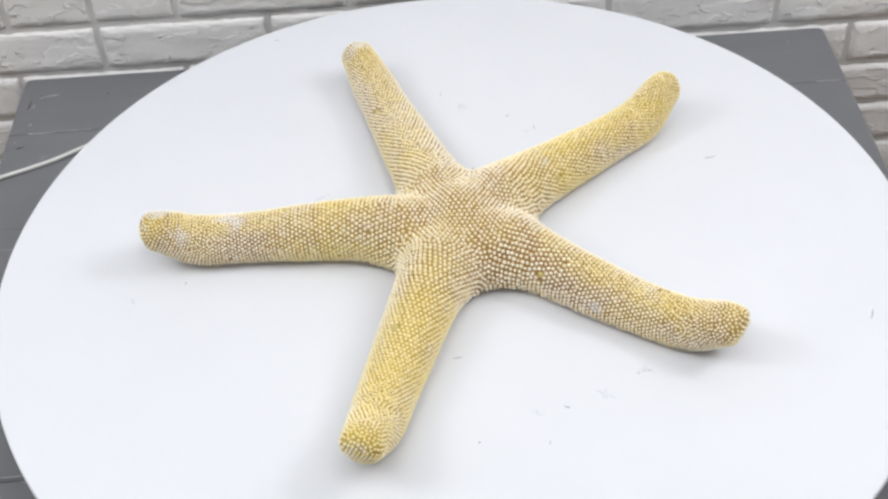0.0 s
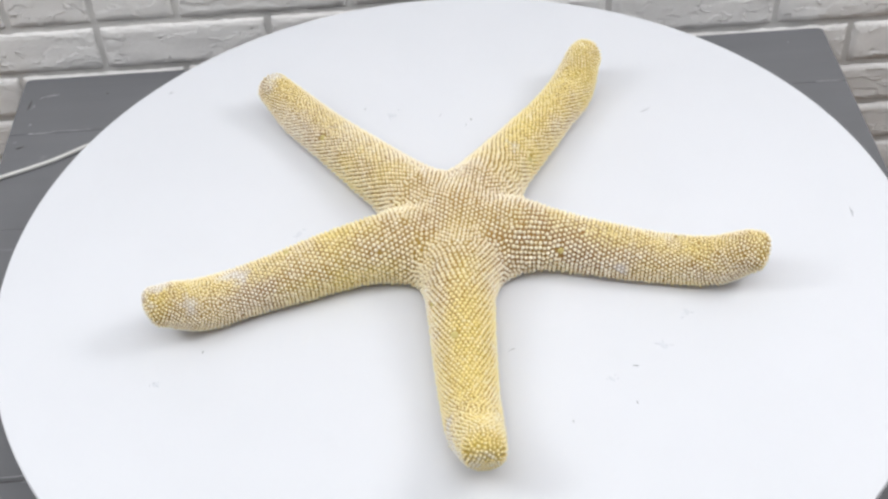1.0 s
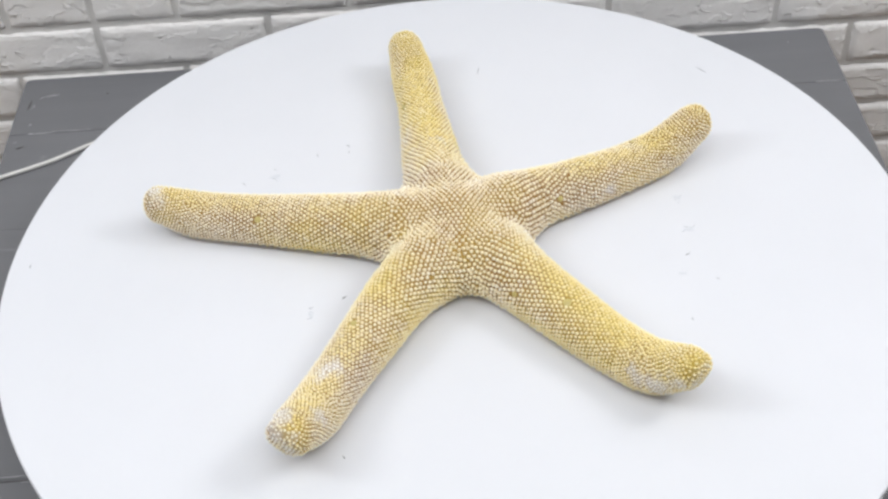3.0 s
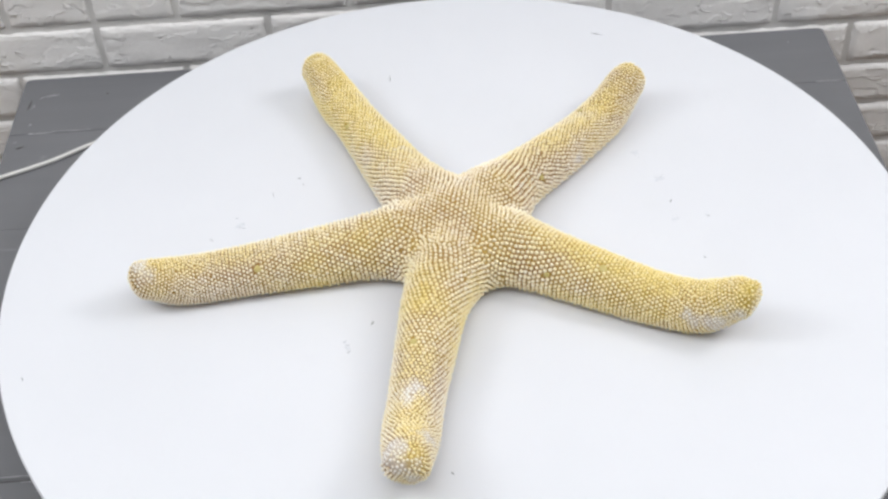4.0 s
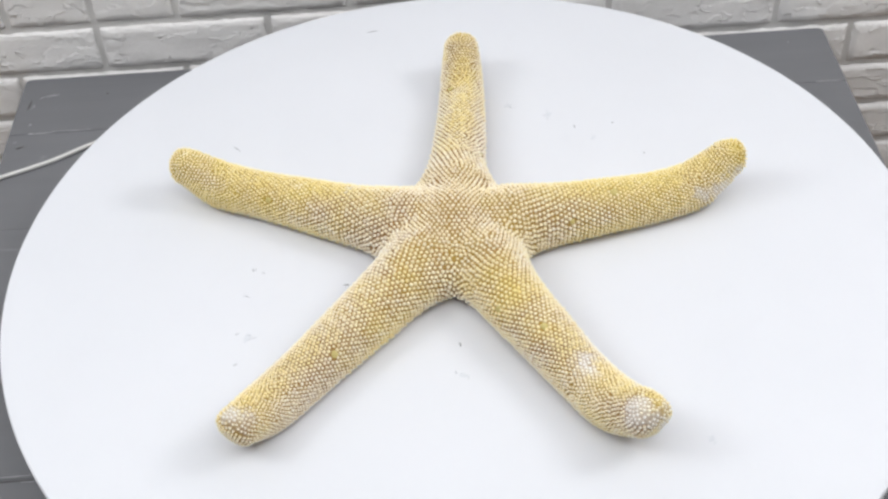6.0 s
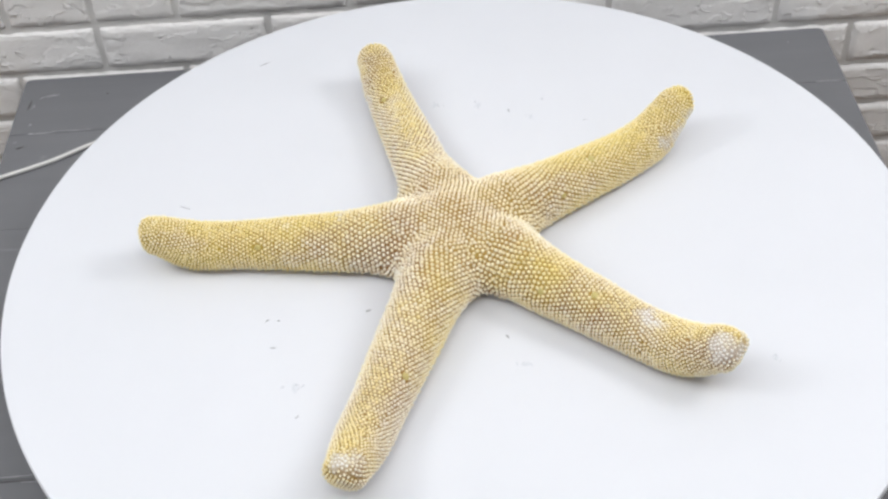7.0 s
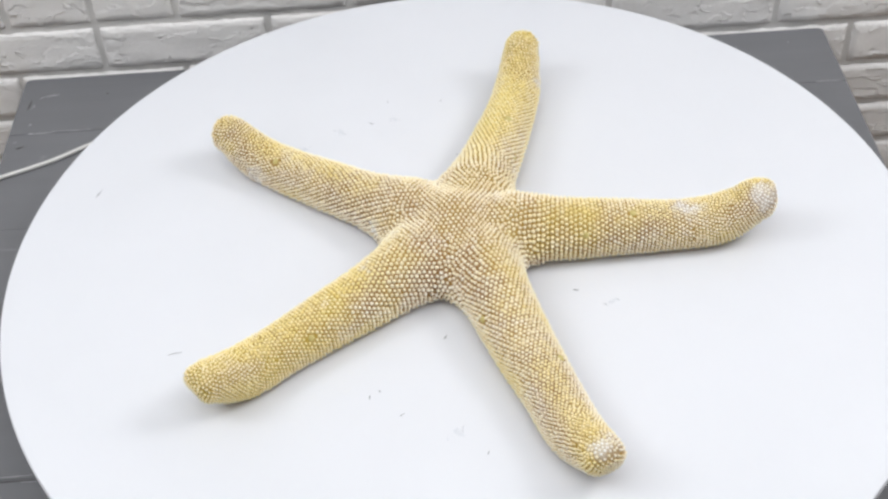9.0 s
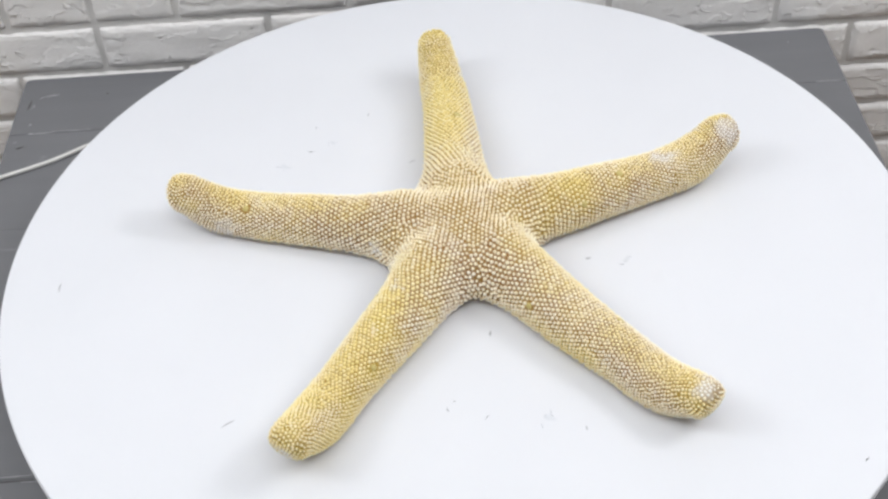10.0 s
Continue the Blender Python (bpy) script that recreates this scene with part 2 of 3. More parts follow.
def smudge(parent, x, y, size, seed):
    """A faint scuff: an uneven film with a few thin flecks beside it."""
    rng = random.Random(seed)
    bm = bmesh.new()
    rim = []
    for k in range(14):
        a = 2 * math.pi * k / 14
        r = size * rng.uniform(0.26, 0.44)
        rim.append(bm.verts.new((r * math.cos(a), 0.55 * r * math.sin(a), 0.00012)))
    top = bm.verts.new((0, 0, 0.0003))
    for k in range(14):
        bm.faces.new((rim[k], rim[(k + 1) % 14], top))
    film = part("scuff", bm, SMUDGE, parent)
    film.matrix_local = pose(x, y, 0, 0, 0, rng.uniform(0, 180))
    for k in range(4):
        fibre(parent, x + rng.uniform(-1, 1) * size * 0.6, y + rng.uniform(-1, 1) * size * 0.4,
              size * rng.uniform(0.2, 0.4), size * 0.09, rng.uniform(0, 180), SMUDGE)


# worn streaks along the table's joints, and chips in its paint
for x, y, length, width, turn, mat in (
        (-0.515, 0.3555, 0.030, 0.0016, 1, PALE_WOOD), (-0.478, 0.3570, 0.050, 0.0011, -1, PALE_WOOD), (-0.530, 0.3560, 0.006, 0.0026, 20, PALE_WOOD),
        (0.462, 0.3565, 0.012, 0.0016, 2, PALE_WOOD), (0.479, 0.3560, 0.018, 0.0012, -2, PALE_WOOD), (0.470, 0.3558, 0.005, 0.0022, 8, PALE_WOOD),
        (-0.445, -0.1690, 0.045, 0.0012, 2, PALE_WOOD), (-0.448, -0.1745, 0.052, 0.0014, 0, DARK_WOOD), (-0.428, -0.1760, 0.020, 0.0010, -3, PALE_WOOD),
        (-0.5423, 0.4150, 0.022, 0.0022, 84, DARK_WOOD), (-0.5365, 0.4110, 0.010, 0.0010, 70, PALE_WOOD), (-0.5160, 0.4330, 0.016, 0.0022, 10, PALE_WOOD),
        (-0.5290, 0.4300, 0.006, 0.0016, 40, PALE_WOOD), (-0.5340, 0.3740, 0.004, 0.0022, 60, PALE_WOOD), (-0.5377, 0.3290, 0.012, 0.0020, 15, DARK_WOOD),
        (-0.5460, 0.3400, 0.005, 0.0014, 50, PALE_WOOD), (-0.4440, 0.4300, 0.003, 0.0016, 0, DARK_WOOD), (-0.5040, 0.3080, 0.008, 0.0011, 12, PALE_WOOD),
        (0.4420, 0.4450, 0.003, 0.0012, 30, PALE_WOOD)):
    fibre(TABLE, x, y, length, width, turn, mat, 0.06, TABLE_Z, "paint_chip")


# ---- starfish ----
# For each arm: the angle about the middle, its length, and at six stations along it the
# sideways bend, the height of the axis and the radius.
ARMS = [
    (180, 0.2878, [(-0.0023, 0.0248, 0.0339), (-0.0085, 0.0243, 0.0291), (-0.009, 0.0228, 0.0261), (-0.009, 0.0205, 0.0236), (-0.0071, 0.0233, 0.0235), (-0.0029, 0.0419, 0.0192)]),
    (250.8, 0.2772, [(-0.0018, 0.0248, 0.0339), (-0.0029, 0.0213, 0.0295), (-0.0026, 0.0186, 0.0272), (-0.0016, 0.0171, 0.0248), (0.0014, 0.0221, 0.0234), (0.0059, 0.0439, 0.0181)]),
    (326.5, 0.2757, [(0.0027, 0.0248, 0.0339), (0.0023, 0.02, 0.0276), (0.0002, 0.0162, 0.0261), (-0.0007, 0.0147, 0.0241), (-0.0005, 0.0192, 0.0227), (-0.0004, 0.0376, 0.0189)]),
    (39.5, 0.2899, [(0.0055, 0.0248, 0.0339), (0.0048, 0.0201, 0.0298), (0.0012, 0.019, 0.0263), (-0.0019, 0.0183, 0.0233), (-0.0035, 0.0196, 0.0233), (-0.0017, 0.038, 0.0181)]),
    (110.4, 0.2979, [(-0.0004, 0.0248, 0.0339), (-0.0026, 0.0199, 0.0301), (-0.0046, 0.0168, 0.0274), (-0.0055, 0.0163, 0.0244), (-0.0067, 0.0174, 0.0233), (-0.0037, 0.0315, 0.0181)]),
]
STATIONS = (0.0, 0.22, 0.44, 0.66, 0.85, 1.0)
ARM_FROM = 0.054
MIDDLE = np.array([0.002, 0.003, 0.014])
KEEL_R = 0.0115
MIDDLE_R = np.array([0.073, 0.073, 0.034])
BLEND = 0.016
# Rubbed, chalky places: x, y, z and reach.
WORN = [(-0.2185, 0.0110, 0.0455, 0.0110), (0.0892, 0.0676, 0.048, 0.0070), (-0.0960, -0.2785, 0.0445, 0.0110), (-0.1007, -0.2238, 0.0272, 0.0080),
        (-0.1032, -0.2460, 0.0273, 0.0130), (-0.1036, -0.2629, 0.0400, 0.0110), (-0.3038, 0.0044, 0.0524, 0.0090), (0.1205, -0.1097, 0.0220, 0.0060),
        (-0.2931, 0.0144, 0.0563, 0.0120), (-0.1015, 0.2872, 0.0483, 0.0090), (0.2088, -0.1122, 0.0125, 0.0110), (0.1960, -0.1180, 0.0180, 0.0080),
        (-0.1103, 0.2804, 0.0467, 0.0080), (0.0823, -0.0092, 0.0238, 0.0080), (0.2380, 0.1930, 0.0360, 0.0090), (-0.3080, -0.0050, 0.0450, 0.0110),
        (-0.2680, -0.0060, 0.0400, 0.0090)]
# Bare olive plates among the granules.
PLATES = np.array([(0.0742, -0.0756, 0.0329), (0.1026, 0.0570, 0.0336), (-0.0627, -0.0910, 0.0339), (-0.0611, -0.1425, 0.0444), (-0.0802, 0.1801, 0.0343),
                   (-0.1202, 0.0335, 0.0379), (0.1380, 0.1369, 0.0332), (-0.1670, 0.0165, 0.0467), (0.1829, -0.1081, 0.0359), (-0.0157, 0.1270, 0.0315)])


def arm_axis(arm, count):
    """Points and radii along an arm's axis, by a smooth curve through its stations."""
    angle, length, rows = arm
    d = np.array([math.cos(radians(angle)), math.sin(radians(angle))])
    q = np.array([-d[1], d[0]])
    p = []
    for u, (side, z, r) in zip(STATIONS, rows):
        xy = d * (ARM_FROM + (length - ARM_FROM) * u) + q * side
        p.append((xy[0], xy[1], z, r))
    p = np.array(p)
    p = np.vstack([2 * p[0] - p[1], p, 2 * p[-1] - p[-2]])
    out = []
    for u in np.linspace(0, 5, count):
        k = min(int(u), 4)
        t = u - k
        a, b, c, e = p[k:k + 4]
        out.append(0.5 * (2 * b + (c - a) * t + (2 * a - 5 * b + 4 * c - e) * t * t + (3 * b - a - 3 * c + e) * t ** 3))
    return np.array(out)


def body_axis(arm):
    """An arm's axis with its root, a ridge that runs up to the middle, and a short blunt end."""
    a = arm_axis(arm, 44)
    crown = np.array([MIDDLE[0], MIDDLE[1], 0.0335, 0.0220])
    u = np.linspace(0, 1, 11)[:-1, None]
    root = crown + (a[0] - crown) * u
    root[:, 3] = crown[3] + (a[0, 3] - crown[3]) * u[:, 0] ** 1.3
    way = np.array([math.cos(radians(arm[0])), math.sin(radians(arm[0])), 0, 0])
    return np.vstack([root, a] + [a[-1] + way * k for k in (0.003, 0.006, 0.009)])


def tip_plane(arm):
    """The blunt end face of an arm: its normal and its distance from the origin."""
    end = arm_axis(arm, 44)[-1]
    n = np.array([math.cos(radians(arm[0])) * 0.97, math.sin(radians(arm[0])) * 0.97, -0.243])
    return n.astype(np.float32), float(n @ end[:3] + end[3] - 0.0022)


def keel_axis(arm):
    """The ridge along an arm's back, from the middle outwards, sinking into the arm."""
    a = body_axis(arm)[2:32:2].copy()
    a[:, 2] += a[:, 3] - KEEL_R - 0.0016 - 0.006 * np.linspace(0, 1, len(a)) ** 2
    a[:, 3] = KEEL_R
    return a


AXES = [body_axis(a) for a in ARMS]
KEELS = [keel_axis(a) for a in ARMS]
TIPS = [tip_plane(a) for a in ARMS]


def smooth_min(a, b, k):
    h = np.clip(0.5 + 0.5 * (b - a) / k, 0, 1)
    return b * (1 - h) + a * h - k * h * (1 - h)


def smooth_max(a, b, k):
    return -smooth_min(-a, -b, k)


def field(p):
    """Distance of the points to the body's surface, and the nearest arm of each."""
    p = np.asarray(p, dtype=np.float32)
    arms = []
    for axis, keel, (n, off) in zip(AXES, KEELS, TIPS):
        best, ridge = (np.full(len(p), 9.0, dtype=np.float32) for _ in range(2))
        for line, near in ((axis, best), (keel, ridge)):
            for x, y, z, r in line.astype(np.float32):
                np.minimum(near, np.sqrt((p[:, 0] - x) ** 2 + (p[:, 1] - y) ** 2 + (p[:, 2] - z) ** 2) - r, out=near)
        best = smooth_min(best, ridge, 0.011)
        arms.append(smooth_max(best, p @ n - off, 0.013))
    owner = np.argmin(np.stack(arms), axis=0)
    q = (p - MIDDLE) / MIDDLE_R
    k = np.linalg.norm(q, axis=1)
    total = ((k - 1) * float(MIDDLE_R[2])).astype(np.float32)
    total = np.minimum(total, np.linalg.norm(p - MIDDLE, axis=1) * 0.9 - 0.02)
    for a in arms:
        total = smooth_min(total, a, BLEND)
    # the flat underside
    total = smooth_max(total, 0.001 - p[:, 2], 0.006)
    return total, owner


def gradient(p, e=0.0008):
    g = np.stack([field(p + np.eye(3)[k] * e)[0] - field(p - np.eye(3)[k] * e)[0] for k in range(3)], axis=1)
    return g / np.maximum(np.linalg.norm(g, axis=1, keepdims=True), 1e-9)


def surface_net(step):
    """The body's skin as quads: one vertex in each grid cell that the surface crosses."""
    lo = np.array([-0.33, -0.31, -0.008])
    size = np.ceil((np.array([0.27, 0.32, 0.085]) - lo) / step).astype(int)
    gx, gy, gz = (lo[k] + step * np.arange(size[k]) for k in range(3))
    grid = np.stack(np.meshgrid(gx, gy, gz, indexing="ij"), -1).reshape(-1, 3)
    f = field(grid)[0].reshape(size)
    inside = f < 0
    corner = [(i, j, k) for i in (0, 1) for j in (0, 1) for k in (0, 1)]
    cut = lambda a, c: a[c[0]:size[0] - 1 + c[0], c[1]:size[1] - 1 + c[1], c[2]:size[2] - 1 + c[2]]
    count = sum(cut(inside, c).astype(int) for c in corner)
    cell = (count > 0) & (count < 8)
    index = np.full(cell.shape, -1)
    index[cell] = np.arange(cell.sum())
    ijk = np.argwhere(cell)
    total, weight = np.zeros((len(ijk), 3)), np.zeros((len(ijk), 1))
    for a in corner:
        for b in corner:
            if sum(b) == sum(a) + 1 and all(y >= x for x, y in zip(a, b)):
                fa, fb = f[tuple((ijk + a).T)], f[tuple((ijk + b).T)]
                hit = (fa < 0) != (fb < 0)
                t = np.where(hit, fa / np.where(hit, fa - fb, 1), 0)[:, None]
                total += hit[:, None] * (np.array(a) * (1 - t) + np.array(b) * t)
                weight += hit[:, None]
    verts = lo + step * (ijk + total / weight)
    quads = []
    for axis in range(3):
        u, v = [(1, 2), (2, 0), (0, 1)][axis]
        sl = [slice(1, -1)] * 3
        sl[axis] = slice(0, -1)
        sm = list(sl)
        sm[axis] = slice(1, None)
        here, there = inside[tuple(sl)], inside[tuple(sm)]
        edge = np.argwhere(here != there) + np.array([0 if k == axis else 1 for k in range(3)])
        flip = here[tuple((edge - np.array([0 if k == axis else 1 for k in range(3)])).T)]
        off = []
        for du, dv in ((0, 0), (-1, 0), (-1, -1), (0, -1)):
            o = np.zeros(3, int)
            o[u], o[v] = du, dv
            off.append(index[tuple((edge + o).T)])
        q = np.stack(off, 1)
        quads.append(np.where(flip[:, None], q, q[:, ::-1]))
    return verts, np.concatenate(quads)


def worn_at(p):
    w = np.zeros(len(p))
    for x, y, z, r in WORN:
        d = np.linalg.norm(p - np.array([x, y, z]), axis=1)
        w = np.maximum(w, np.clip(1.3 - d / (1.25 * r), 0, 1))
    rag = np.array([noise.fractal(Vector(v) * 95, 0.7, 2.2, 4) for v in p])
    return np.clip((w + 0.75 * rag * (w > 0) - 0.2) * 1.2, 0, 0.95)


def middle_at(p):
    d = np.hypot(p[:, 0] - 0.002, p[:, 1] - 0.003)
    rag = np.array([noise.noise(Vector(v) * 45) for v in p])
    return np.clip((0.135 + 0.05 * rag - d) / 0.08, 0, 1)


def skin_mesh(name, verts, faces, mat, parent, extra=()):
    used, back = np.unique(faces.ravel(), return_inverse=True)
    me = bpy.data.meshes.new(name)
    v = verts[used]
    me.from_pydata(v.tolist(), [], back.reshape(faces.shape).tolist())
    me.polygons.foreach_set("use_smooth", [True] * len(me.polygons))
    me.materials.append(mat)
    for key, values in extra:
        a = me.attributes.new(key, "FLOAT", "POINT")
        a.data.foreach_set("value", values[used].astype(np.float32))
    me.update()
    ob = new(name, me)
    ob.parent = parent
    return ob


CORE = 0.062   # reach of the middle part


def spacing(p):
    """Distance between granules: wide near the middle, close at the tips."""
    d = np.hypot(p[:, 0], p[:, 1])
    near = 0.0044 + 0.0005 * np.clip((d - 0.03) / 0.06, 0, 1)
    return near - 0.0015 * np.clip((d - 0.09) / 0.20, 0, 1) ** 0.85


def settle(p, steps):
    """Bring the points onto the skin."""
    for _ in range(steps):
        f = field(p)[0]
        p = p - gradient(p) * np.clip(f, -0.02, 0.02)[:, None] * 0.9
    return p


def granule_places(skin):
    """Where granules sit: rings round each arm, a scatter over what is left bare, then all pushed apart evenly."""
    raw = []
    for n, arm in enumerate(ARMS):
        fine = arm_axis(arm, 400)
        step = np.r_[0, np.cumsum(np.linalg.norm(np.diff(fine[:, :3], axis=0), axis=1))]
        total = step[-1]
        s, ring = 0.0, 0
        while s < total:
            k = max(0, min(int(np.searchsorted(step, s, side="right")) - 1, 398))
            c, r = fine[k, :3], fine[k, 3]
            t = fine[k + 1, :3] - fine[k, :3]
            t = t / np.linalg.norm(t)
            d = float(spacing(c[None])[0])
            side = np.cross((0, 0, 1.0), t)
            side /= np.linalg.norm(side)
            up = np.cross(t, side)
            count = max(5, int(round(2 * math.pi * r / d)))
            for j in range(count):
                a = 2 * math.pi * (j + 0.5 * (ring % 2)) / count
                raw.append(c + r * (math.cos(a) * side + math.sin(a) * up))
            s += d * 0.88
            ring += 1
        # the rounded tip
        d = float(spacing(c[None])[0])
        count = int(4 * math.pi * r * r / (0.87 * d * d))
        for j in range(count):
            z = 1 - 2 * (j + 0.5) / count
            a = j * 2.399963
            q = np.array([math.sqrt(1 - z * z) * math.cos(a), math.sqrt(1 - z * z) * math.sin(a), z])
            if q @ t > 0.1:
                raw.append(c + r * q)
    p = settle(np.array(raw), 5)
    p = p[np.hypot(p[:, 0], p[:, 1]) > 0.05]
    # an even lattice over the middle
    jolt = np.random.RandomState(8)
    i, j = (g.ravel() for g in np.meshgrid(np.arange(-14, 15), np.arange(-16, 17)))
    x, y = 0.0047 * (i + 0.5 * (j % 2)), 0.0047 * 0.866 * j
    near = np.hypot(x, y) < 0.057
    dome = np.stack([MIDDLE[0] + x[near], MIDDLE[1] + y[near], np.full(near.sum(), 0.060)], axis=1)
    dome[:, :2] += jolt.uniform(-0.0004, 0.0004, (len(dome), 2))
    p = p + jolt.uniform(-0.09, 0.09, p.shape) * spacing(p)[:, None]
    p = np.concatenate([settle(dome, 8), p])
    more = np.repeat(skin[skin[:, 2] > 0.001], np.where(np.hypot(*skin[skin[:, 2] > 0.001][:, :2].T) < 0.085, 8, 4), axis=0)
    more = more[np.random.RandomState(4).permutation(len(more))]
    more = settle(more + np.random.RandomState(3).uniform(-0.0024, 0.0024, more.shape), 1)
    ringed = len(p)
    p = np.concatenate([p, more])
    fair = (np.abs(field(p)[0]) < 0.003) & (p[:, 2] > 0.004)
    ringed = int(fair[:ringed].sum())
    p = p[fair]
    size = spacing(p) * np.where(np.arange(len(p)) < ringed, 0.74, 0.77)
    cells, keep = {}, []
    for i, (x, y, z) in enumerate(p):
        key = (int(x // 0.006), int(y // 0.006), int(z // 0.006))
        near = False
        for a in (-1, 0, 1):
            for b in (-1, 0, 1):
                for c in (-1, 0, 1):
                    for j in cells.get((key[0] + a, key[1] + b, key[2] + c), ()):
                        if (p[j][0] - x) ** 2 + (p[j][1] - y) ** 2 + (p[j][2] - z) ** 2 < size[i] ** 2:
                            near = True
        if not near:
            cells.setdefault(key, []).append(i)
            keep.append(i)
    p = p[keep]
    for _ in range(9):
        size = spacing(p)
        push = np.zeros_like(p)
        order = np.argsort(p[:, 0])
        q = p[order]
        xs = q[:, 0]
        for lo in range(0, len(q), 400):
            hi = min(lo + 400, len(q))
            a, b = np.searchsorted(xs, (xs[lo] - 0.007, xs[hi - 1] + 0.007))
            diff = q[lo:hi, None] - q[None, a:b]
            dist = np.linalg.norm(diff, axis=2) + 1e-9
            want = size[order[lo:hi]][:, None] * 1.12
            w = np.clip(want - dist, 0, None) * (dist > 1e-6)
            push[order[lo:hi]] = (diff / dist[:, :, None] * w[:, :, None]).sum(1) * 0.22
        p = settle(p + push, 1)
    p = settle(p + np.random.RandomState(6).uniform(-0.07, 0.07, p.shape) * spacing(p)[:, None], 1)
    p = p[p[:, 2] > 0.0062]
    for plate in PLATES:
        p = p[np.linalg.norm(p - plate, axis=1) > 0.0040]
    return p, spacing(p)


def granule_shape():
    """A rounded knob: rings of six, from the foot up to the tip; unit radius."""
    v, tip = [], []
    for k, (r, h) in enumerate(((1.0, -0.25), (0.95, 0.30), (0.62, 0.80))):
        for j in range(7):
            a = 2 * math.pi * (j + 0.5 * (k % 2)) / 7
            v.append((r * math.cos(a), r * math.sin(a), h))
            tip.append((0.0, 0.35, 0.85)[k])
    v.append((0, 0, 1.0))
    tip.append(1.0)
    f = []
    for k in (0, 1):
        for j in range(7):
            a, b = k * 7 + j, k * 7 + (j + 1) % 7
            c, d = a + 7, b + 7
            f += [(a, b, d if k % 2 else c), (b, d, c) if not k % 2 else (a, d, c)]
    for j in range(7):
        f.append((14 + j, 14 + (j + 1) % 7, 21))
    return np.array(v), np.array(tip), np.array(f)


def starfish():
    star = tagged(new("starfish"), "large dried ochre starfish with five rounded arms covered in cream granules", "starfish")
    star.location = (0, 0, BOARD_Z)
    rng = random.Random(5)
    verts, quads = surface_net(0.0042)
    owner = field(verts)[1]
    face_owner = owner[quads[:, 0]]
    mid = verts[quads].mean(1)
    face_owner[np.hypot(mid[:, 0] - MIDDLE[0], mid[:, 1] - MIDDLE[1]) < CORE] = 5
    extra = (("middle", middle_at(verts)), ("worn", worn_at(verts)))
    p, size = granule_places(verts)
    # broad bare plates sit among the granules
    plates = settle(PLATES, 4)
    plate = np.r_[np.zeros(len(p)), np.ones(len(plates))]
    p, size = np.concatenate([p, plates]), np.r_[size, np.full(len(plates), 0.0086)]
    normal = gradient(p)
    # along the backs of the arms the granules are flatter and closer
    back = np.clip((normal[:, 2] - 0.70) / 0.25, 0, 1) * np.clip((np.hypot(p[:, 0], p[:, 1]) - 0.06) / 0.06, 0, 1)
    g_owner = field(p)[1]
    g_owner[np.hypot(p[:, 0] - MIDDLE[0], p[:, 1] - MIDDLE[1]) < CORE] = 5
    g_mid, g_worn = middle_at(p), worn_at(p)
    shape, tip, tris = granule_shape()
    side = np.cross(normal, np.array([0.31, 0.17, 0.93]))
    side /= np.linalg.norm(side, axis=1, keepdims=True)
    other = np.cross(normal, side)
    for k in range(6):
        piece = skin_mesh("central_disc" if k == 5 else "arm", verts, quads[face_owner == k], SKIN, star, extra)
        pick = np.where(g_owner == k)[0]
        # flattened where rubbed away
        flat = 1 - 0.5 * g_worn[pick]
        s = size[pick] * (0.41 + 0.05 * back[pick]) * np.array([rng.uniform(0.80, 1.10) for _ in pick])
        h = s * (1.45 - 0.55 * back[pick]) * flat * (1 - 0.65 * plate[pick])
        v = (p[pick][:, None] + shape[None, :, :1] * (s[:, None, None] * side[pick][:, None])
             + shape[None, :, 1:2] * (s[:, None, None] * other[pick][:, None])
             + shape[None, :, 2:] * (h[:, None, None] * normal[pick][:, None])).reshape(-1, 3)
        f = (tris[None] + (np.arange(len(pick)) * len(shape))[:, None, None]).reshape(-1, 3)
        ob = skin_mesh("granulation", v, f, GRAIN, piece, (
            ("tip", np.tile(tip, len(pick))), ("middle", np.repeat(g_mid[pick], len(shape))),
            ("worn", np.repeat(g_worn[pick], len(shape))), ("back", np.repeat(back[pick], len(shape))),
            ("plate", np.repeat(plate[pick], len(shape)))))
        tagged(ob, "small rounded cream granules in close rows", kind="stuff")
    return star


STAR = starfish()

# ---- hairs, crumbs and scuffs on the board ----
for x, y, length, width, turn in ((0.3755, -0.1165, 0.014, 0.0012, 68), (0.2695, 0.1155, 0.013, 0.0011, 12), (0.0865, -0.2057, 0.006, 0.0014, -30),
                                  (0.0082, -0.239, 0.003, 0.0012, 40), (-0.0069, -0.143, 0.008, 0.0008, 5), (0.089, 0.1822, 0.005, 0.0013, 80),
                                  (0.061, 0.204, 0.006, 0.001, 35), (-0.2678, -0.0294, 0.004, 0.0016, 60), (-0.1075, 0.068, 0.006, 0.0018, -15),
                                  (-0.206, 0.3755, 0.006, 0.0013, 20), (-0.0116, 0.2504, 0.005, 0.0011, 70), (0.019, 0.117, 0.006, 0.0018, 60),
                                  (0.080, 0.176, 0.003, 0.0012, 10), (0.068, -0.243, 0.004, 0.0010, 80)):
    fibre(BOARD, x, y, length, width, turn, SPECK)
for n, (x, y, size) in enumerate(((0.120, -0.1950, 0.014), (0.160, -0.1670, 0.013), (0.0125, 0.2270, 0.016), (-0.317, -0.050, 0.012), (-0.140, 0.0855, 0.014), (0.060, -0.21, 0.010))):
    smudge(BOARD, x, y, size, n)

# ---- cable ----


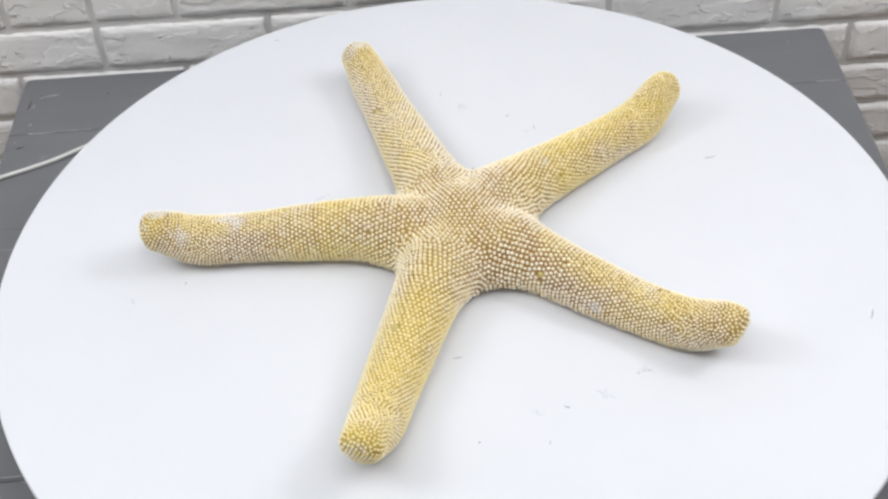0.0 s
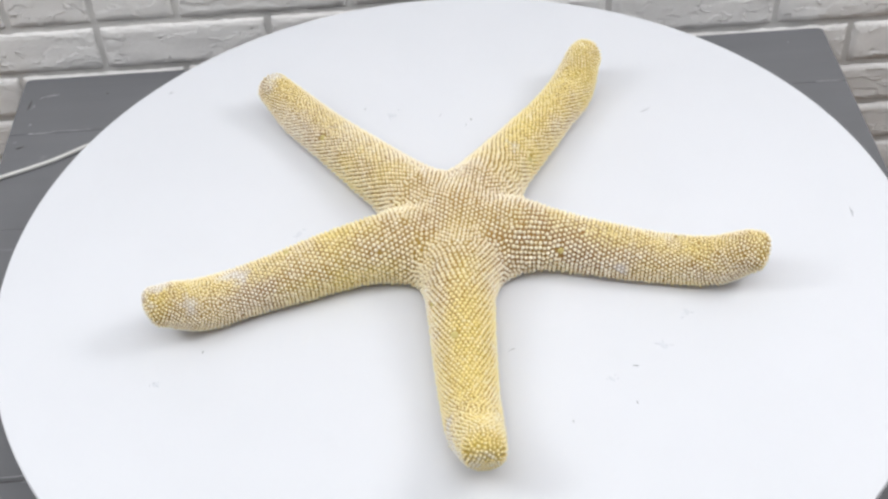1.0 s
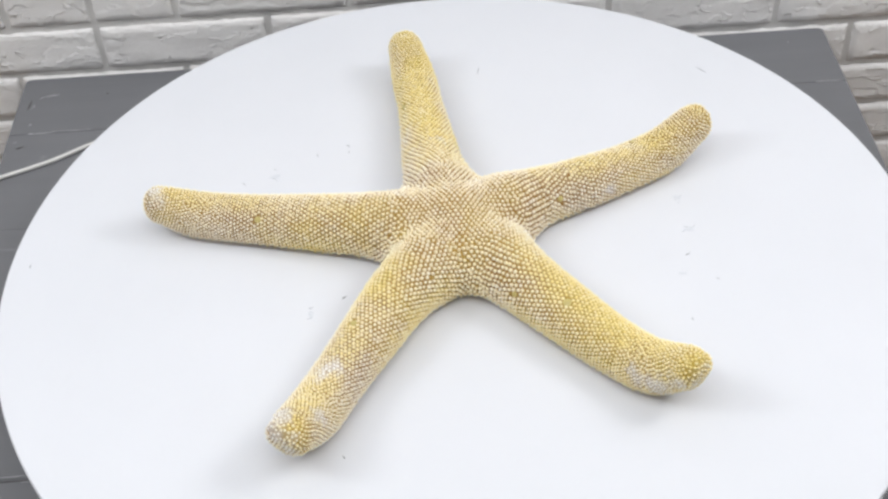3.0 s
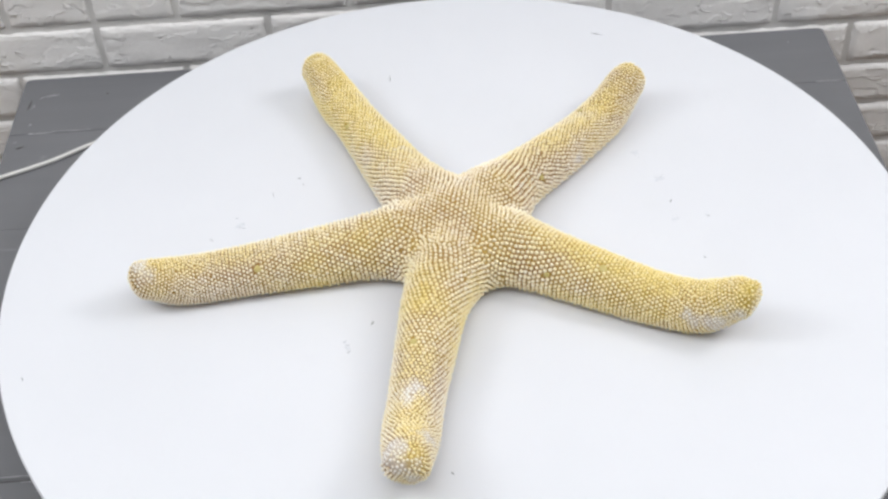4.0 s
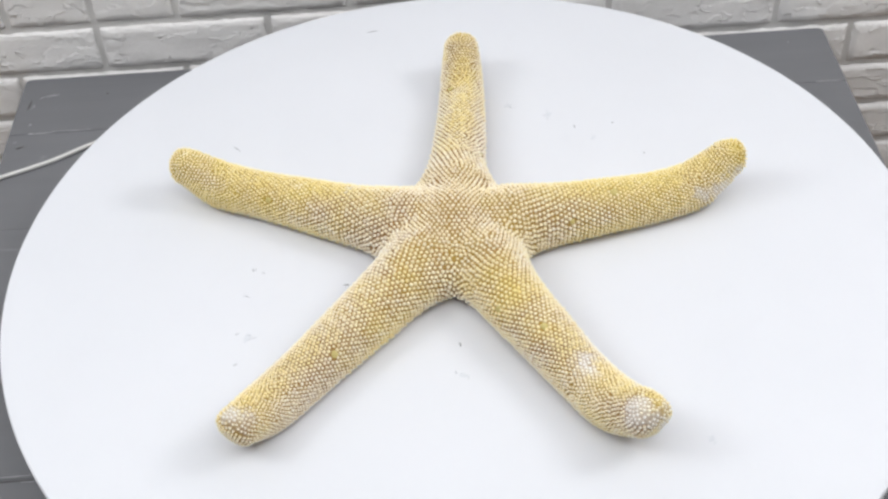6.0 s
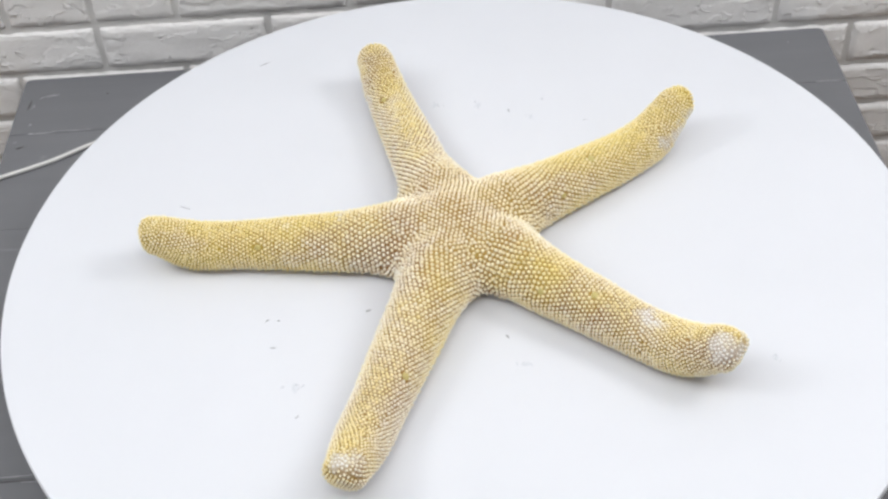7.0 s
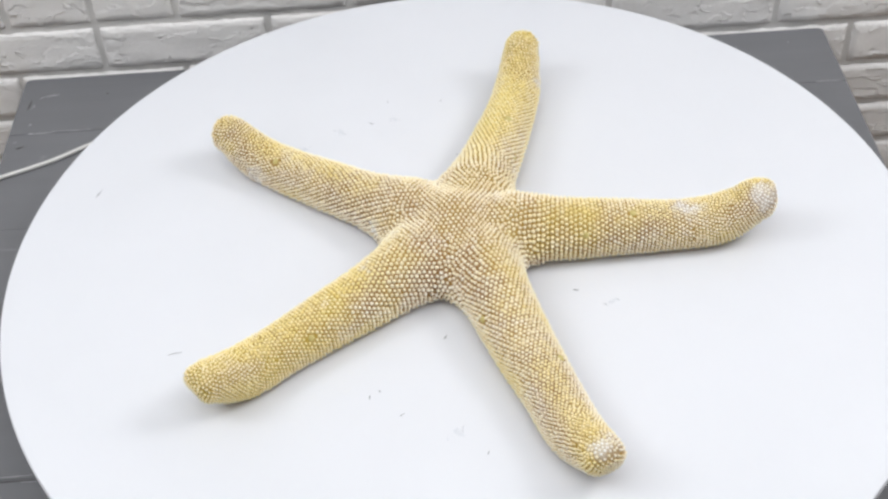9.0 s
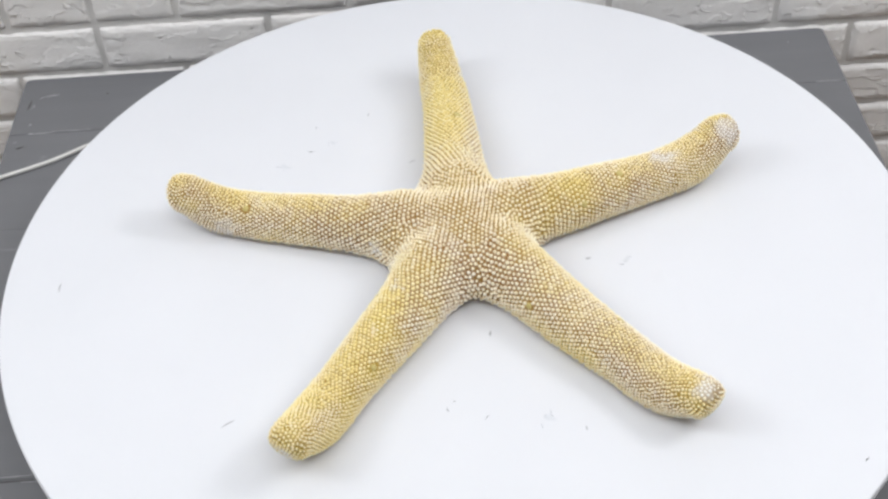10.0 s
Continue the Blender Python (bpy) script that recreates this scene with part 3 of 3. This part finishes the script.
def cable():
    cu = bpy.data.curves.new("power_cable", "CURVE")
    cu.dimensions, cu.bevel_depth, cu.bevel_resolution, cu.resolution_u = "3D", 0.0026, 4, 10
    z = TABLE_Z + 0.0028
    pts = [(-0.75, -0.02, 0.02), (-0.69, 0.11, 0.35), (-0.61, 0.20, 0.70), (-0.575, 0.245, z + 0.002), (-0.5472, 0.2627, z), (-0.5219, 0.273, z), (-0.4839, 0.2909, z), (-0.4533, 0.3128, z), (-0.4112, 0.3344, z),
           (-0.34, 0.29, z), (-0.25, 0.17, z), (-0.16, 0.06, z + 0.006)]
    sp = cu.splines.new("NURBS")
    sp.points.add(len(pts) - 1)
    for q, c in zip(sp.points, pts):
        q.co = (*c, 1)
    sp.use_endpoint_u, sp.order_u = True, 3
    cu.materials.append(CABLE)
    tagged(new("power_cable", cu), "white power cable lying on the grey table", "cable")


cable()

# ---- bricks of the north wall ----
PITCH, COURSE = 0.2200, 0.0691
ROW_Z = BOARD_Z - 0.0885        # foot of the first full course above the table


def brick_mesh(seed, length, height=0.0590, depth=0.015):
    """A cast stone-look brick with an uneven, slightly pillowed face and rough edges; its face looks to -y."""
    rng = Vector((seed * 3.7, seed * 1.9, seed * 5.3))
    nx, nz = max(6, int(length / 0.0075)), 9
    bm = bmesh.new()
    grid = []
    for i in range(nx + 1):
        col = []
        for j in range(nz + 1):
            # a narrow worn rim round a flat face
            x = 0 if i == 0 else length if i == nx else 0.0022 + (i - 1) / (nx - 2) * (length - 0.0044)
            z = 0 if j == 0 else height if j == nz else 0.0022 + (j - 1) / (nz - 2) * (height - 0.0044)
            edge = min(i, nx - i, j, nz - j)
            q = Vector((x * 30, 0, z * 60)) + rng
            n = noise.fractal(q, 0.8, 2.1, 4)
            gouge = max(0.0, noise.noise(Vector((x * 45 + z * 30, 0, z * 95)) - rng) - 0.28)
            if edge == 0:
                x += 0.0016 * noise.noise(Vector((x * 90, 0, z * 150)) + rng * 1.3)
                z += 0.0026 * noise.noise(Vector((x * 110, 0, z * 60)) + rng * 1.7)
            y = -depth * (0.80 if edge == 0 else 1.0) - 0.0011 * n + 0.0035 * gouge
            col.append(bm.verts.new((x, y, z)))
        grid.append(col)
    for i in range(nx):
        for j in range(nz):
            bm.faces.new((grid[i][j], grid[i + 1][j], grid[i + 1][j + 1], grid[i][j + 1]))
    rim = [grid[i][0] for i in range(nx + 1)] + [grid[nx][j] for j in range(1, nz + 1)] \
        + [grid[i][nz] for i in range(nx - 1, -1, -1)] + [grid[0][j] for j in range(nz - 1, 0, -1)]
    back = [bm.verts.new((v.co.x, 0.0, v.co.z)) for v in rim]
    for k in range(len(rim)):
        j = (k + 1) % len(rim)
        bm.faces.new((rim[j], rim[k], back[k], back[j]))
    me = bpy.data.meshes.new("brick")
    bm.to_mesh(me)
    bm.free()
    me.polygons.foreach_set("use_smooth", [True] * len(me.polygons))
    me.materials.append(BRICK)
    return me


def course_joints(row):
    """Brick starts and lengths along the wall in a course."""
    if row % 2 == 0:
        start = 0.1075
        cells = [(start + PITCH * k, PITCH) for k in range(-9, 13)]
    else:
        cells = [(0.2150 + PITCH * k, PITCH) for k in range(0, 13)]
        if row == 1:
            cells += [(0.1075, 0.1075), (-0.002, 0.1095)] + [(-0.002 - PITCH * k, PITCH) for k in range(1, 9)]
        else:
            cells = [(1.0912 - PITCH * k, PITCH) for k in range(-8, 14)]
    return cells


def bricks():
    full = [brick_mesh(k, PITCH - 0.0085) for k in range(9)]
    half = {}
    rng = random.Random(11)
    coarse_v, coarse_f = [], []
    for row in range(-11, 29):
        z = ROW_Z + row * COURSE
        for x, length in course_joints(row):
            near = -5 <= row <= 4 and -0.5 < x < 1.5
            if near:
                if length < PITCH - 0.001:
                    me = half.setdefault(round(length, 4), brick_mesh(31 + len(half), length - 0.0085))
                else:
                    me = full[rng.randrange(len(full))]
                ob = new("brick", me)
                ob.parent = room_wall
                ob.location = (x + 0.0043, 0.0125 + rng.uniform(-0.0012, 0.0012), z + rng.uniform(-0.0008, 0.0008))
            else:
                x0, x1, z0, z1, n = x + 0.005, x + length - 0.005, z, z + 0.0590, len(coarse_v)
                coarse_v += [(x0, 0.0125, z0), (x1, 0.0125, z0), (x1, 0.0125, z1), (x0, 0.0125, z1),
                             (x0, -0.002, z0), (x1, -0.002, z0), (x1, -0.002, z1), (x0, -0.002, z1)]
                coarse_f += [(n + 4, n + 5, n + 6, n + 7), (n, n + 1, n + 5, n + 4), (n + 1, n + 2, n + 6, n + 5),
                             (n + 2, n + 3, n + 7, n + 6), (n + 3, n, n + 4, n + 7)]
    me = bpy.data.meshes.new("far_bricks")
    me.from_pydata(coarse_v, [], coarse_f)
    me.materials.append(BRICK)
    ob = new("far_bricks", me)
    ob.parent = room_wall
    tagged(ob, kind="stuff")


bricks()


def motions():
    turn = [(0.0, 0.00), (1.0, 20.10), (2.5, 50.25), (4.0, 80.40), (5.5, 110.55), (7.0, 140.70), (8.5, 170.85), (10.0, 201.00)]
    walk(BOARD, [(t, pose(0, 0, LIFT, 0, 0, a)) for t, a in turn])
    walk(STAR, [(t, pose(0, 0, BOARD_Z, 0, 0, a)) for t, a in turn])


motions()
